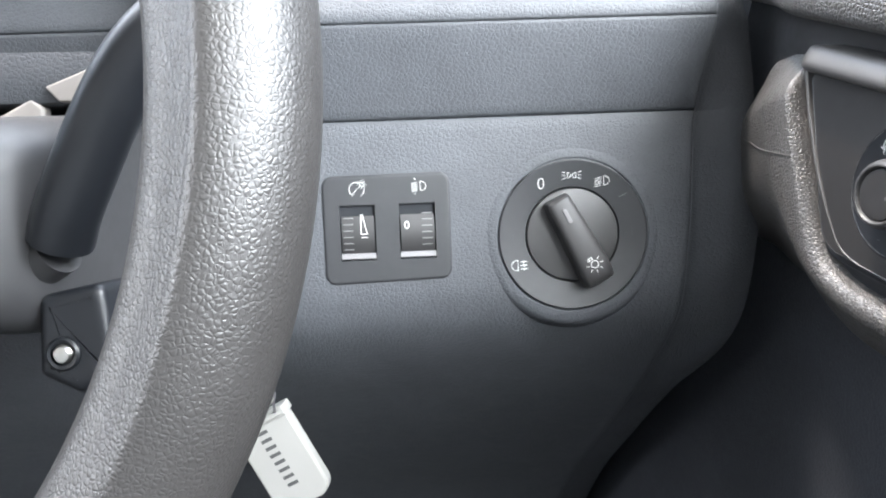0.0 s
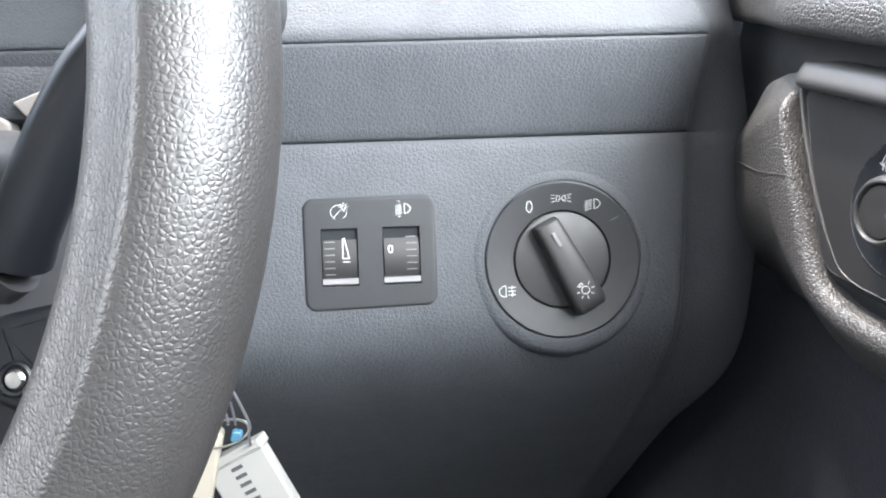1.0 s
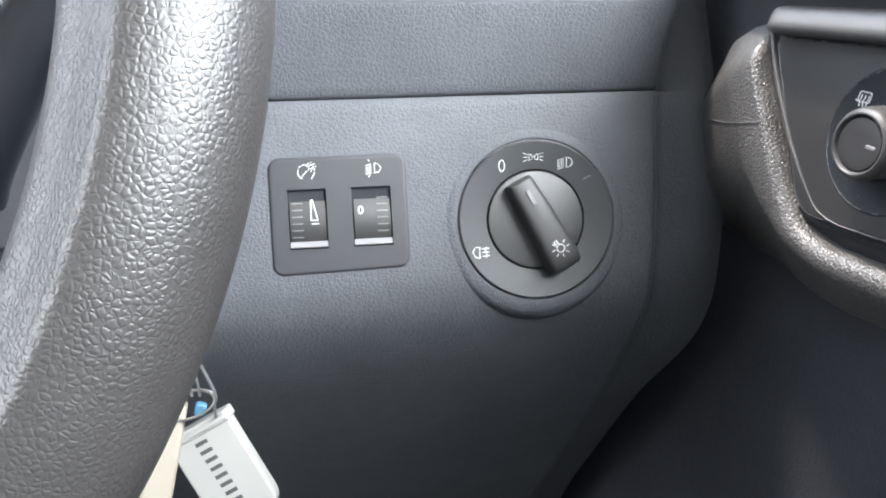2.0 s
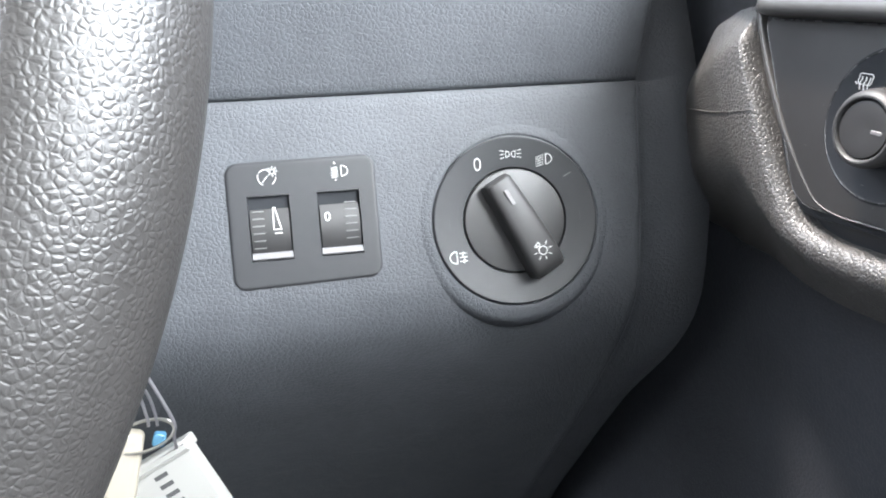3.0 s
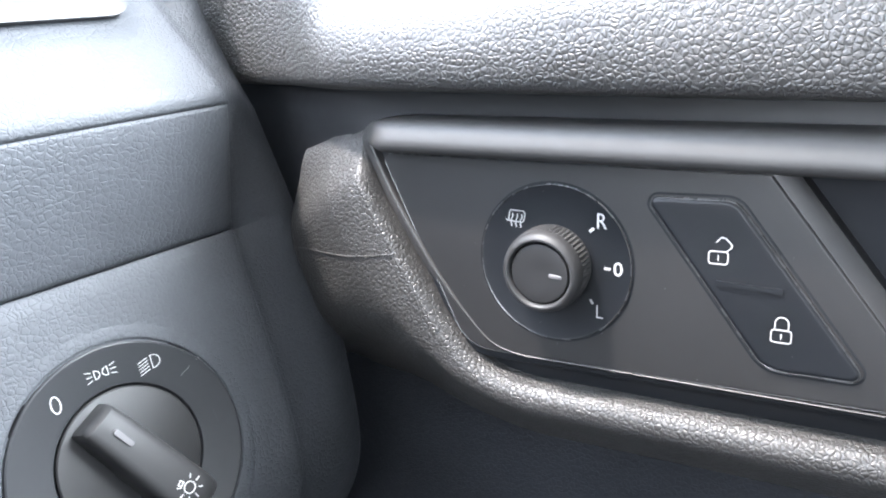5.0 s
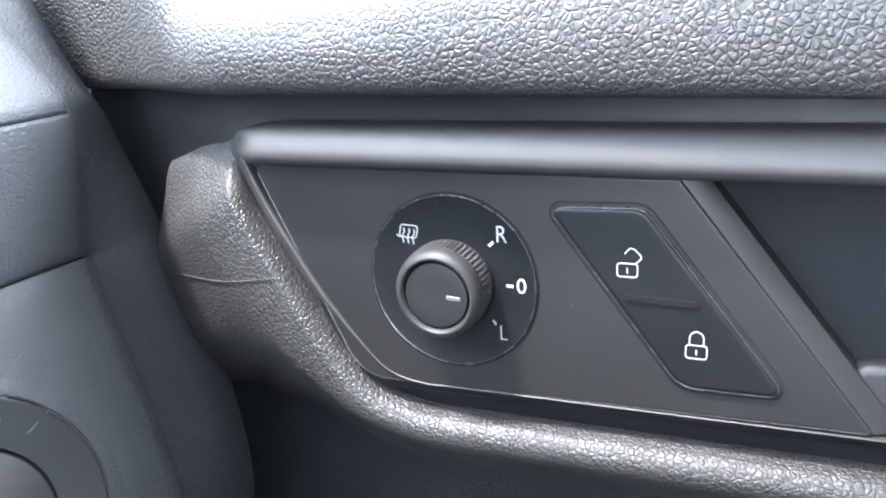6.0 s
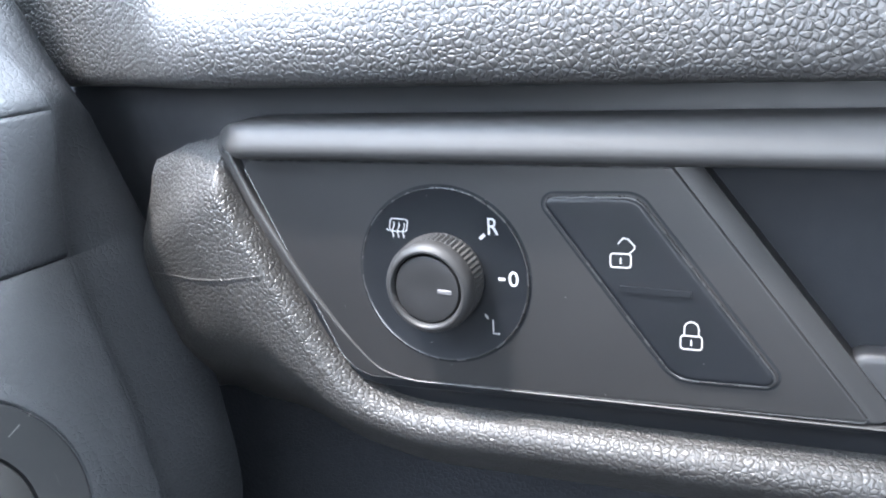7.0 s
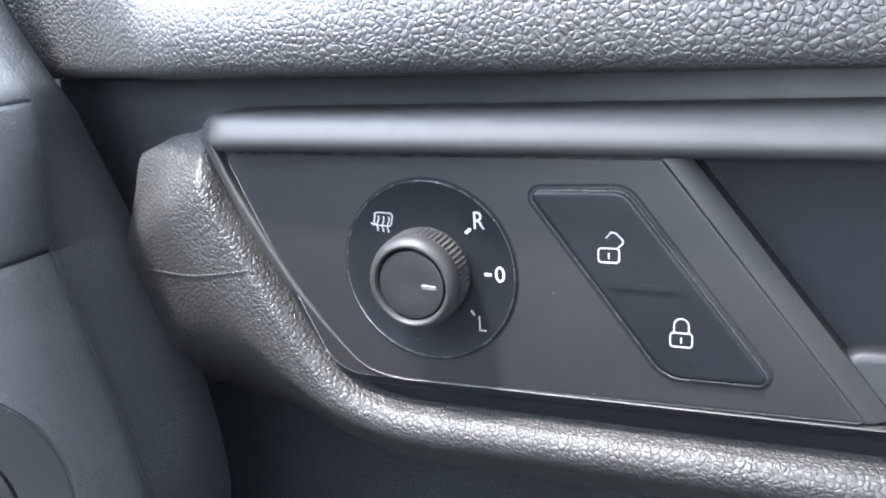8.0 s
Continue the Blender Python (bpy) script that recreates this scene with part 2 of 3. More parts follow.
# ---- the cabin that closes the place ----
def cabin():
    box("floor", (-1.55, -0.75, 0.42), (0.42, 1.05, 0.45), DARK, "dark rubber-lined cabin floor", "floor")
    # roof and rear wall are unseen; their light colours fill the cabin by bounce
    box("ceiling", (-1.55, -0.75, 1.86), (0.42, 0.37, 1.9), CLOTH, "unseen roof lining, pale grey to bounce daylight", "ceiling")
    box("wall_rear", (-1.55, -0.8, 0.42), (0.42, -0.76, 1.9), SEAT, "unseen rear bulkhead, grey to bounce daylight", "wall")
    box("wall_front", (-1.55, 1.06, 0.42), (0.42, 1.1, 1.2), DARK, "plain dark bulkhead under the windscreen", "wall")
    for name, x0, x1, side in (("wall_left", -1.59, -1.56, "passenger"), ("wall_right", 0.43, 0.46, "driver")):
        box(name + "_lower", (x0, -0.8, 0.42), (x1, 1.1, 1.2), DARK, "plain door wall on the %s side" % side, "wall")
        box(name + "_upper", (x0, -0.8, 1.82), (x1, 0.25, 1.9), CLOTH, "plain roof rail on the %s side" % side, "wall")
        box(name + "_pillar", (x0, -0.8, 1.2), (x1, -0.45, 1.82), CLOTH, "plain rear pillar on the %s side" % side, "wall")


cabin()
box("wall_right_quarter", (0.43, 0.42, 1.2), (0.46, 1.1, 1.5), DARK, "plain quarter panel ahead of the driver's window", "wall")


# ---- the dashboard ----
# right end of the dash face by height, and its section (height, depth)
DASH_END = [(-300, 34), (-200, 42), (-130, 49), (-86, 53), (-42, 58), (9, 62.5), (50, 64), (80, 67), (106, 69), (150, 62), (230, 48)]


def dash_end(v):
    return float(np.interp(v, [a for a, b in DASH_END], [b for a, b in DASH_END]))


LOWER = [(-300, -290), (-220, -212), (-160, -138), (-110, -75), (-80, -40), (-60, -19.5), (-44, -7.2), (-29.6, -2.1), (-17.4, -1.0), (-10, -0.9), (20, -0.9), (31, -0.9), (32.4, -0.9), (56, -0.9), (61.2, -1.1), (62.6, -1.8), (63, -3)]
UPPER = [(63.2, -3), (63.5, -1.8), (64.8, -0.6), (69, 1.2), (85, 9), (100, 16.5), (104.5, 18.5), (106, 18.9)]
TOP = [(106.1, 18.9), (107.6, 19.7), (110, 20.2), (113, 19.8), (117, 18.6), (150, 8), (195, -6), (204, -12), (209, -25), (224, -150), (240, -560)]


HOLES = [(-123.6, -66.4, -17.4, 31.0), (-31.0, 31.0, -29.6, 32.4)]          # openings behind the roller panel and the light switch


def dash_skin(section):
    """A skin of that section, with the openings left out where it has them."""
    fine = smooth_path(section, 3.0)
    inner = [-900, -600, -400, -250, -160, -123.6, -66.4, -31, 0, 31, 44]
    edge = ((-9, 0), (-4, 0), (-1.5, 0.1), (-0.7, 0.5), (-0.3, 1.1), (0, 1.8))
    bm = rails([[(min(u, dash_end(v) - 10), v, w) for u in inner] + [(dash_end(v) + a, v, w - drop) for a, drop in edge] for v, w in fine])
    gone = []
    for f in bm.faces:
        c = f.calc_center_median() / MM
        if section is LOWER and any(a < c.x < b and lo < c.y < hi for a, b, lo, hi in HOLES):
            gone.append(f)
    bmesh.ops.delete(bm, geom=gone, context="FACES")
    return bm


dash = thing("dashboard", M_DASH, "dark grey grained plastic dashboard with a bright ledge under the windscreen", "dashboard")
solid(part("lower_fascia", dash_skin(LOWER), DASH, dash), 0.003, False)
solid(part("upper_fascia", dash_skin(UPPER), DASH, dash), 0.003)
solid(part("top_pad", dash_skin(TOP), DASH, dash, "sunlit grained dash top"), 0.003)
cap_rows = []
for v, w in smooth_path(LOWER[:-1] + UPPER[2:] + TOP[1:-1], 6.0):
    u = dash_end(v)
    grow = 18 + 24 * ramp(-v, -150, 0) - 10 * ramp(-v, 20, 140)
    deep = ramp(-v, 20, 110)
    far = (-11 + 0.12 * v) * (1 - deep) + (w - 15) * deep
    mid = w + (far - w) * 0.4
    cap_rows.append([(u - 0.1, v, w - 1.7), (u + 1.5, v, w - 2.6), (u + 5, v, w - 3.0 + (far - w) * 0.08), (u + grow * 0.5, v, mid), (u + grow - 3, v, far + 1.5), (u + grow - 0.6, v, far), (u + grow + 1, v, far - 4), (u + grow + 1, v, far - 260)])
solid(part("end_cap", rails(cap_rows), DASH, dash, "dark grey dash end cap beside the door"), 0.003)
part("switch_collar", lathe([(39.2, -6), (39.3, -0.9), (39.8, -0.4), (41, -0.3), (43, -0.6), (44.6, -0.95), (46, -1.5), (48, -4), (50, -9), (51, -15)], 96, (0, 1.4)), DASH, dash, "raised ring round the light switch")


def on_top_face(f, u, out=0.0):
    """A place on the sloping face over the ledge; f: mm above v = 117."""
    return (u, 117 + f, 18.6 - f * 0.316 + out)


vent = part("air_vent", rails([[on_top_face(q.y, q.x, o) for q in rounded([(-78, 26), (50, 26), (50, 74), (-78, 74)], 9)] for o in (0.2, 3.2)] +
                              [[on_top_face(q.y, q.x, 3.6) for q in rounded([(-77, 27), (49, 27), (49, 73), (-77, 73)], 8.5)]] +
                              [[on_top_face(q.y, q.x, o) for q in rounded([(-69, 35), (41, 35), (41, 65), (-69, 65)], 6)] for o in (3.2, 0.3)], True), SATIN, dash, "satin grey air vent surround")
for f in (40, 46, 52, 58):
    part("slat", rails([[on_top_face(f + a, -68, o), on_top_face(f + a, 40, o)] for a, o in ((-1.6, 0.4), (-1.4, 2.4), (1.2, 2.9), (1.6, 0.6))]), BLACK, vent)


# ---- the light switch ----
switch = thing("light_switch", M_DASH @ Matrix.Translation((0, 0.0014, 0)), "round black rotary headlight switch set in the dashboard", "switch")
part("face", lathe([(38.6, -5), (38.9, -0.4), (38.6, 0.2), (38.0, 0.45), (37.4, 0.3), (24.8, -2.1), (24.4, -2.9), (24.2, -3.2)], 96, cap=False), PANEL, switch, "black printed ring, dished")
part("dial", lathe([(23.9, -4), (23.9, -2.2), (23.4, -1.7), (15, -0.9), (4, -0.6), (0.1, -0.6)], 80), PLATE, switch)


def on_ring(bm):
    """Lays flat printing onto the dished ring."""
    for x in bm.verts:
        x.co.z += (0.3 - 2.4 * (37.4 - math.hypot(x.co.x, x.co.y) / MM) / 12.6) * MM
    return bm


KT = radians(-62.5)


def knob_place(a, b, w):
    """a along the grip from the pointer's end, b across it."""
    return (1.6 + a * math.cos(KT) - b * math.sin(KT), -2.6 + a * math.sin(KT) + b * math.cos(KT), w)


grip_rows = []
for a, half, top in ((-24.2, 4.6, 4.5), (-23.9, 6.0, 7.6), (-22.6, 6.5, 9.4), (-17, 6.9, 10.2), (-8, 7.3, 11.0), (4, 7.8, 11.4), (15, 8.3, 11.2), (20, 8.3, 10.6), (23, 7.9, 9.2), (24.2, 7.2, 7.4), (24.6, 6.0, 5.0)):
    sec = []
    for i in range(13):
        q = math.pi * i / 12
        x = math.copysign(abs(math.cos(q)) ** 0.5, math.cos(q))
        sec.append(knob_place(a, half * x, top * (0.35 + 0.65 * abs(math.sin(q)) ** 0.6)))
    grip_rows.append([knob_place(a, half + 0.4, -2.6)] + sec + [knob_place(a, -half - 0.4, -2.6)])
grip = part("grip", rails(grip_rows, cap=True), KNOB, switch, "dark grey turning grip")
part("pointer", slab(rounded([knob_place(*q, 0)[:2] for q in ((-18.2, -1.0), (-10.6, -1.0), (-10.6, 1.0), (-18.2, 1.0))], 0.7, 4), 8.5, 11.2, 0.2, 1), STRIP, grip, "white pointer line")
bulb = knob_place(13.5, 0.2, 0)[:2]
lines = [(True, circle(bulb, 1.9, 20)), (True, [(bulb[0] - 2.6, bulb[1] + 1.6), (bulb[0] - 1.2, bulb[1] + 2.6), (bulb[0] - 2.0, bulb[1] + 3.5), (bulb[0] - 3.3, bulb[1] + 2.5)])]
for i in range(8):
    q = radians(20 + 45 * i)
    if i != 2:
        lines.append((False, [(bulb[0] + r * math.cos(q), bulb[1] + r * math.sin(q)) for r in (2.9, 4.5)]))
part("lamp_symbol", strokes(lines, 0.36, 11.25, 0.2), WHITE, grip)
part("zero", on_ring(strokes([(True, [(-16 + 1.45 * math.cos(radians(15 * i)), 26.8 + 2.7 * math.sin(radians(15 * i))) for i in range(24)])], 0.38, 0.04)), WHITE, switch)


def lamp_shape(c, s, flip=1):
    """A headlamp outline facing right (flip 1) or left."""
    return (True, [(c[0] + flip * s * x, c[1] + s * y) for x, y in [(0, -1), (0, 1)] + [(0.1 + 1.15 * math.cos(radians(a)), math.sin(radians(a))) for a in range(80, -81, -20)]])


side = [lamp_shape((-2.2, 30.5), 1.4), lamp_shape((2.2, 30.5), 1.4, -1)]
for s in (-1, 1):
    for k in (-1, 0, 1):
        side.append((False, [(s * 3.1, 30.5 + k * 1.3), (s * 5.0, 30.5 + k * 1.9)]))
part("sidelight_symbol", on_ring(strokes(side, 0.26, 0.04)), WHITE, switch)
low = [lamp_shape((16.5, 27.2), 2.3)]
for k in range(5):
    low.append((False, [(15.4, 29.2 - k * 1.05), (11.9, 28.2 - k * 1.05)]))
part("headlamp_symbol", on_ring(strokes(low, 0.28, 0.04)), WHITE, switch)
fog = [lamp_shape((-29.0, -14.8), 2.7, -1), (False, [(-25.6, -12.2), (-26.2, -14.0), (-25.4, -15.6), (-26.0, -17.6)])]
for k in (-1, 0, 1):
    fog.append((False, [(-27.8, -14.8 + k * 1.8), (-24.0, -14.8 + k * 1.8)]))
part("fog_lamp_symbol", on_ring(strokes(fog, 0.3, 0.04)), WHITE, switch)
part("scratch", on_ring(strokes([(False, [(24.5, 18.5), (28.3, 20.3)]), (False, [(31.2, 21.5), (32.4, 22.0)])], 0.3, 0.04, 0.05)), STRIP, switch, "faint pale scratch")


# ---- the two-roller control panel ----
rollers = thing("roller_control_panel", M_DASH @ Matrix.Translation((-0.0002, 0.0018, 0)), "black panel with dimmer and beam height rollers in the dashboard", "control panel")
wells = [(-119.0, -101.0), (-89.0, -70.5)]
panel_out = rounded([(-127.4, -21.2), (-62.8, -19.8), (-62.8, 34.5), (-127.4, 34.0)], 5.5)


V_LO, V_HI = -4.6, 19.2
frame_parts = [[(-125.5, V_HI), (-64.5, V_HI), (-64.5, 32.3), (-125.5, 31.9)], [(-125.5, -19.4), (-64.5, -18.5), (-64.5, -9.2), (-125.5, -9.2)],
               [(-125.5, -9.2), (-119, -9.2), (-119, V_HI), (-125.5, V_HI)], [(-101, -9.2), (-89, -9.2), (-89, V_HI), (-101, V_HI)], [(-70.5, -9.2), (-64.5, -9.2), (-64.5, V_HI), (-70.5, V_HI)]]
bm = rails([[(*p, w) for p in ring] for ring, w in ((panel_out, -6), (panel_out, -0.6), (inset(panel_out, 0.3), -0.2), (inset(panel_out, 0.9), 0.0), (rounded([(-125.5, -19.4), (-64.5, -18.5), (-64.5, 32.3), (-125.5, 31.9)], 2.5), 0.0))], True)
for quad in frame_parts:
    bm.faces.new([bm.verts.new(Vector((*p, -0.05)) * MM) for p in quad])
for a, b in wells:
    for (p, q) in (((a, -9.2), (a, V_HI)), ((b, -9.2), (b, V_HI)), ((a, V_HI), (b, V_HI)), ((a, -9.2), (b, -9.2))):
        bm.faces.new([bm.verts.new(Vector(x) * MM) for x in ((*p, -0.05), (*q, -0.05), (*q, -2.3), (*p, -2.3))])
part("plate", bm, PANEL, rollers, "matte black plate")


def roller_height(v):
    """The roller's surface under the plate's face, by height."""
    return -0.35 - 2.2 * ((v - 3.5) / 11) ** 2


def on_roller(bm):
    for x in bm.verts:
        x.co.z += roller_height(x.co.y / MM) * MM
    return bm


for k, (a, b) in enumerate(wells):
    part("well_floor", slab([(a, -9.2), (b, -9.2), (b, V_HI), (a, V_HI)], -2.4, -2.2, 0.05, 1), DARK, rollers, "dark floor of the roller's opening")
    run = [-7.5 + 22.5 * i / 24 for i in range(25)]
    roller = part("roller", rails([[(x, v, roller_height(v)) for x in (a + 0.7, b - 0.7)] for v in run]), PLATE, rollers, "ribbed thumb roller")
    tick = (a + 1.6, a + 6.6) if k == 0 else (b - 7.0, b - 1.8)
    for i in range(6):
        v = (12.6 if k == 0 else 14.0) - 3.2 * i
        part("rib", on_roller(slab([(tick[0], v - 0.28), (tick[1], v - 0.28), (tick[1], v + 0.28), (tick[0], v + 0.28)], -0.3, 0.45, 0.2, 1)), PRINT, roller)
    if k == 0:
        mark = [(True, [(-108.4 - 0.02 * i, 14.4 - 1.0 * i) for i in range(11)] + [(-105.4 - 0.24 * i, 4.4 + 1.0 * i) for i in range(11)]), (False, [(-108.4, 2.7), (-105.0, 2.7)])]
        part("level_mark", on_roller(strokes(mark, 0.4, 0.05, 0.2)), WHITE, roller, "white wedge mark")
    else:
        part("level_number", on_roller(strokes([(True, [(-85.2 + 1.0 * math.cos(radians(20 * i)), 8.2 + 1.75 * math.sin(radians(20 * i))) for i in range(18)])], 0.5, 0.05, 0.2)), WHITE, roller)
    part("light_strip", rails([[(a + 0.3, v, w), (b - 0.3, v, w)] for v, w in ((-8.6, -1.4), (-8.4, -0.2), (-8.0, 0.1), (-6.0, -0.3), (-5.6, -0.7), (-5.4, -2.2))]), STRIP, rollers, "pale grey strip under the roller")
dim = [(False, circle((-110.2, 27.2), 3.4, 20, 150, 250)), (False, circle((-110.2, 27.2), 3.4, 10, 60, 140)), (False, circle((-109.5, 27.2), 3.6, 8, -60, 0)), (False, [(-111.8, 25.0), (-109.4, 27.6)]), (True, circle((-107.2, 29.6), 1.0, 12))]
for i in range(8):
    q = radians(45 * i)
    dim.append((False, [(-107.2 + r * math.cos(q), 29.6 + r * math.sin(q)) for r in (1.5, 2.3)]))
part("dimmer_symbol", strokes(dim, 0.27, 0.0, 0.15), WHITE, rollers)
beam = [lamp_shape((-77.6, 27.8), 2.3), (False, [(-80.6, 32), (-79.9, 31)]), (False, [(-80.6, 23.6), (-79.9, 24.4)])]
for k in range(5):
    beam.append((False, [(-79.0, 29.6 - k * 1.0), (-82.0, 29.0 - k * 1.0)]))
part("beam_height_symbol", strokes(beam, 0.27, 0.0, 0.15), WHITE, rollers)


# ---- the driver's door ----
door = thing("car_door", M_DOOR, "closed car door with black padded grained trim and a pull recess", "car door")
BEZEL = [(300, 63.5), (120, 51.4), (20, 44.6), (-46, 40.2), (-60, 39.0), (-69, 37.2), (-75, 34.2), (-77, 30), (-74.5, 25), (-65, 9), (-50, -11), (-42, -20.3), (-34.5, -28.4), (-25, -36.4), (-17, -39.4), (-8, -40.0), (0, -39.3), (41, -34.8), (113.8, -27), (300, -6.5)]
bez_path = smooth_path(BEZEL, 2.5)
B_TOP = [(-11.6, -5), (-11.2, 1), (-10.8, 6), (-10.2, 8.3), (-9.2, 9.6), (-7.8, 10.2), (-6.0, 10.0), (-2.5, 8.6), (-0.8, 7.5), (0.1, 5.5), (0.6, -8)]
B_LEFT = [(-6.6, -5), (-6.4, 0.2), (-6.25, 0.7), (-5.9, 1.0), (-5.3, 1.0), (-4.4, 0.5), (-3.2, -0.5), (-2.0, -1.6), (-0.9, -2.6), (0.2, -3.4), (1.2, -8)]
B_BOTTOM = [(-6.7, -6), (-6.6, -0.3), (-6.5, 0.1), (-6.3, 0.25), (-6.0, 0.0), (-5.5, -1.0), (-4.6, -2.6), (-3.4, -4.0), (-2.0, -5.0), (-0.6, -5.6), (1.4, -6)]


def bezel_section(k, u, v):
    if v > 28:
        return blend(B_TOP, B_LEFT, ramp(-u, 60, 78))
    return blend(B_LEFT, B_BOTTOM, ramp(u, -50, -22))


part("bezel", sweep(bez_path, bezel_section), TRIM, door, "satin dark grey surround of the switch plate", sharp=50)

LOW_RUN = [p for p in bez_path if p[1] < -18 and p[0] > -40]


def channel_section(k, u, v):
    return [(d, w + 0.35 * ramp(k, 0, 0.08)) for d, w in B_BOTTOM[4:] + [(5.6, -7)]]


part("lower_channel", sweep(LOW_RUN, channel_section), BLACK, door, "smooth black channel between plate and padded lip", sharp=50)

part("carrier_panel", slab(rounded([(-70, 40), (-34, -31), (0, -35), (300, -8), (300, 58), (20, 42)], 3), -16, -11, 1), DARK, door, "dark carrier behind the switch plate")

# padded skin round the lower front of the bezel: a lit face that turns away to the front, and a rolled lip below
SKIN = [(-88, 64), (-84, 52), (-80.6, 42), (-77.9, 33), (-74.7, 25), (-65.2, 9), (-50.2, -11), (-42.6, -20.6), (-35.6, -29.4), (-26.2, -38.6), (-17.6, -42.3), (-8, -43.2), (0, -42.7), (41, -38.4), (113.8, -30.6), (300, -10)]
skin_path = smooth_path(SKIN, 2.0)


def skin_section(k, u, v):
    """The rise beside the bezel, a broad crest, and the face beyond it down to one straight lower edge."""
    f = ramp(u, -58, -16) if v < 0 else 0.0
    i = round(k * (len(skin_path) - 1))
    along = skin_path[min(i + 1, len(skin_path) - 1)][:2] - skin_path[max(i - 1, 0)][:2]
    nu, nv = along[1] / np.linalg.norm(along), -along[0] / np.linalg.norm(along)
    end = min((v + 69.5 - 0.157 * u) / max(0.2, 0.157 * nu - nv), (u + 120) / max(0.05, -nu))
    turn, crest, slope = 20 - 11.5 * f, 5.4 - 1.6 * f, 0.4 + 0.75 * f
    peak = turn * (0.16 + 0.44 * f)
    tilt = 0.12 * (1 - f) * (turn - peak) + 0.9 * f
    out = [(-0.5, -8), (0.0, -3.5)]
    for d in [peak * q for q in (0.06, 0.16, 0.32, 0.55, 0.8, 1.0)] + [peak + (turn - peak) * q for q in (0.5, 1.0)] + [turn + (end - turn) * q for q in (0.04, 0.09, 0.16, 0.27, 0.42, 0.6, 0.8, 0.95, 1.0)]:
        w = crest * (1 - max(0.0, 1 - d / peak) ** 2.4) if d < peak else crest - tilt * ((d - peak) / (turn - peak)) ** (1.2 + 0.8 * f)
        x = max(0.0, d - turn)
        w = w if d <= turn else crest - tilt - slope * (x - 2.5 * (1 - math.exp(-x / 2.5))) - (0.22 + 0.28 * f) * x * math.exp(-x / 6)
        out.append((d, w))
    out += [(end + 0.7, out[-1][1] - 1.6), (end + 1.2, out[-1][1] - 30)]
    sink = ramp(v, 15, 41)
    return [(d, w - 21 * sink) for d, w in out]


skin_bm = sweep(skin_path, skin_section)
skin_tree = BVHTree.FromBMesh(skin_bm)


def on_skin(u, v):
    hit = skin_tree.ray_cast(Vector((u * MM, v * MM, 0.1)), Vector((0, 0, -1)))[0]
    return (u, v, (hit.z / MM if hit else -8) + 0.1)


part("padded_skin", skin_bm, PAD, door, "black grained padded skin with a rolled lip", sharp=60)
part("seam", tube([on_skin(p[0], p[1]) for p in smooth_path([(-116, -19.5), (-103.8, -17.2), (-85.9, -14.2), (-69.2, -10.2), (-56.0, -6.6)], 2.5)], 0.34, 6), PAD, door, "fine pale seam in the padded skin")

# recessed strip and padded upper door
U_RUN = [-175, -160, -148, -140, -134, -128, -120, -112, -104, -96, -88, -80, -70, -58, -44, -28, -10, 10, 40, 80, 130, 200, 320, 420]


def strip_row(u):
    """The shaded band under the padded top, which falls away towards the front."""
    away, low = ramp(-u, 84, 150), ramp(-u, 80, 100)
    mid = 37 + 0.0646 * (u + 60)
    return [(u, mid + dv, w - 14 * away) for dv, w in ((-10 - 55 * low, -14 - 14 * low), (-5 - 25 * low, -9 - 8 * low), (-1, -11), (3, -11), (8, -11), (14, -11), (26, -10))]


# the shade under the pad is put into the strip's dark colour
part("recess_strip", rails([strip_row(u) for u in U_RUN[1:]]), PANEL, door, "smooth strip under the padded door top, coloured dark for its shade", sharp=70)


def pad_row(u):
    full = ramp(u, -132, -64)
    out = -8 + 24 * full
    rise = 3.2 * ramp(-u, 84, 116)
    base = 51.8 + 0.054 * u
    tall = 0.95 + 0.4 * ramp(u, -70, 90) + rise
    raw = [(7, out - 34), (3.5, out - 20), (1.0, out - 12), (0.0, out - 6.5), (1.2, out - 2.8), (4, out - 0.8), (9, out), (14, out - 0.4), (20, out - 2.2),
           (26, out - 6), (31, out - 12), (34.5, out - 22), (37, out - 38), (39, out - 72), (41, out - 130)]
    raw = [(base + (dv if dv < 3 else 3 + (dv - 3) * tall), w) for dv, w in raw]
    return [(u, v, w) for v, w in smooth_path(raw, each=4)]


part("upper_pad", rails([pad_row(u) for u in U_RUN]), PAD, door, "black grained padded door top", sharp=60)
part("lower_panel", rails([[(u, v, w) for v, w in ((-20, -52), (-60, -54), (-120, -56), (-220, -60), (-420, -60), (-620, -60))] for u in (-520, -300, -150, -60, 60, 200, 420)]), LOWDOOR, door, "dark grey lower door panel in shade")

# switch plate
plate_out = rounded([(-66.8, 26.9), (-29.2, -36.2), (107.6, -20.2), (57.6, 35.4)], [2.6, 14, 1.0, 1.2], 10)
part("plate_base", slab(inset(plate_out, -3.5), -10, -2.2, 0.5), BLACK, door, "black base under the switch plate")
part("switch_plate", slab(plate_out, -9, 0, 0.7), PLATE, door, "matte dark grey plate of the door switches", sharp=50)
# added bead that draws the plate's lit bevel; none on the flank side
part("edge_bead", tube([(*p, -0.2) for p in inset(plate_out, 0.15)[33:] + inset(plate_out, 0.15)[:33]], 0.26, 6), GLOSS, door, "thin bead added for the highlight along the plate's edge")
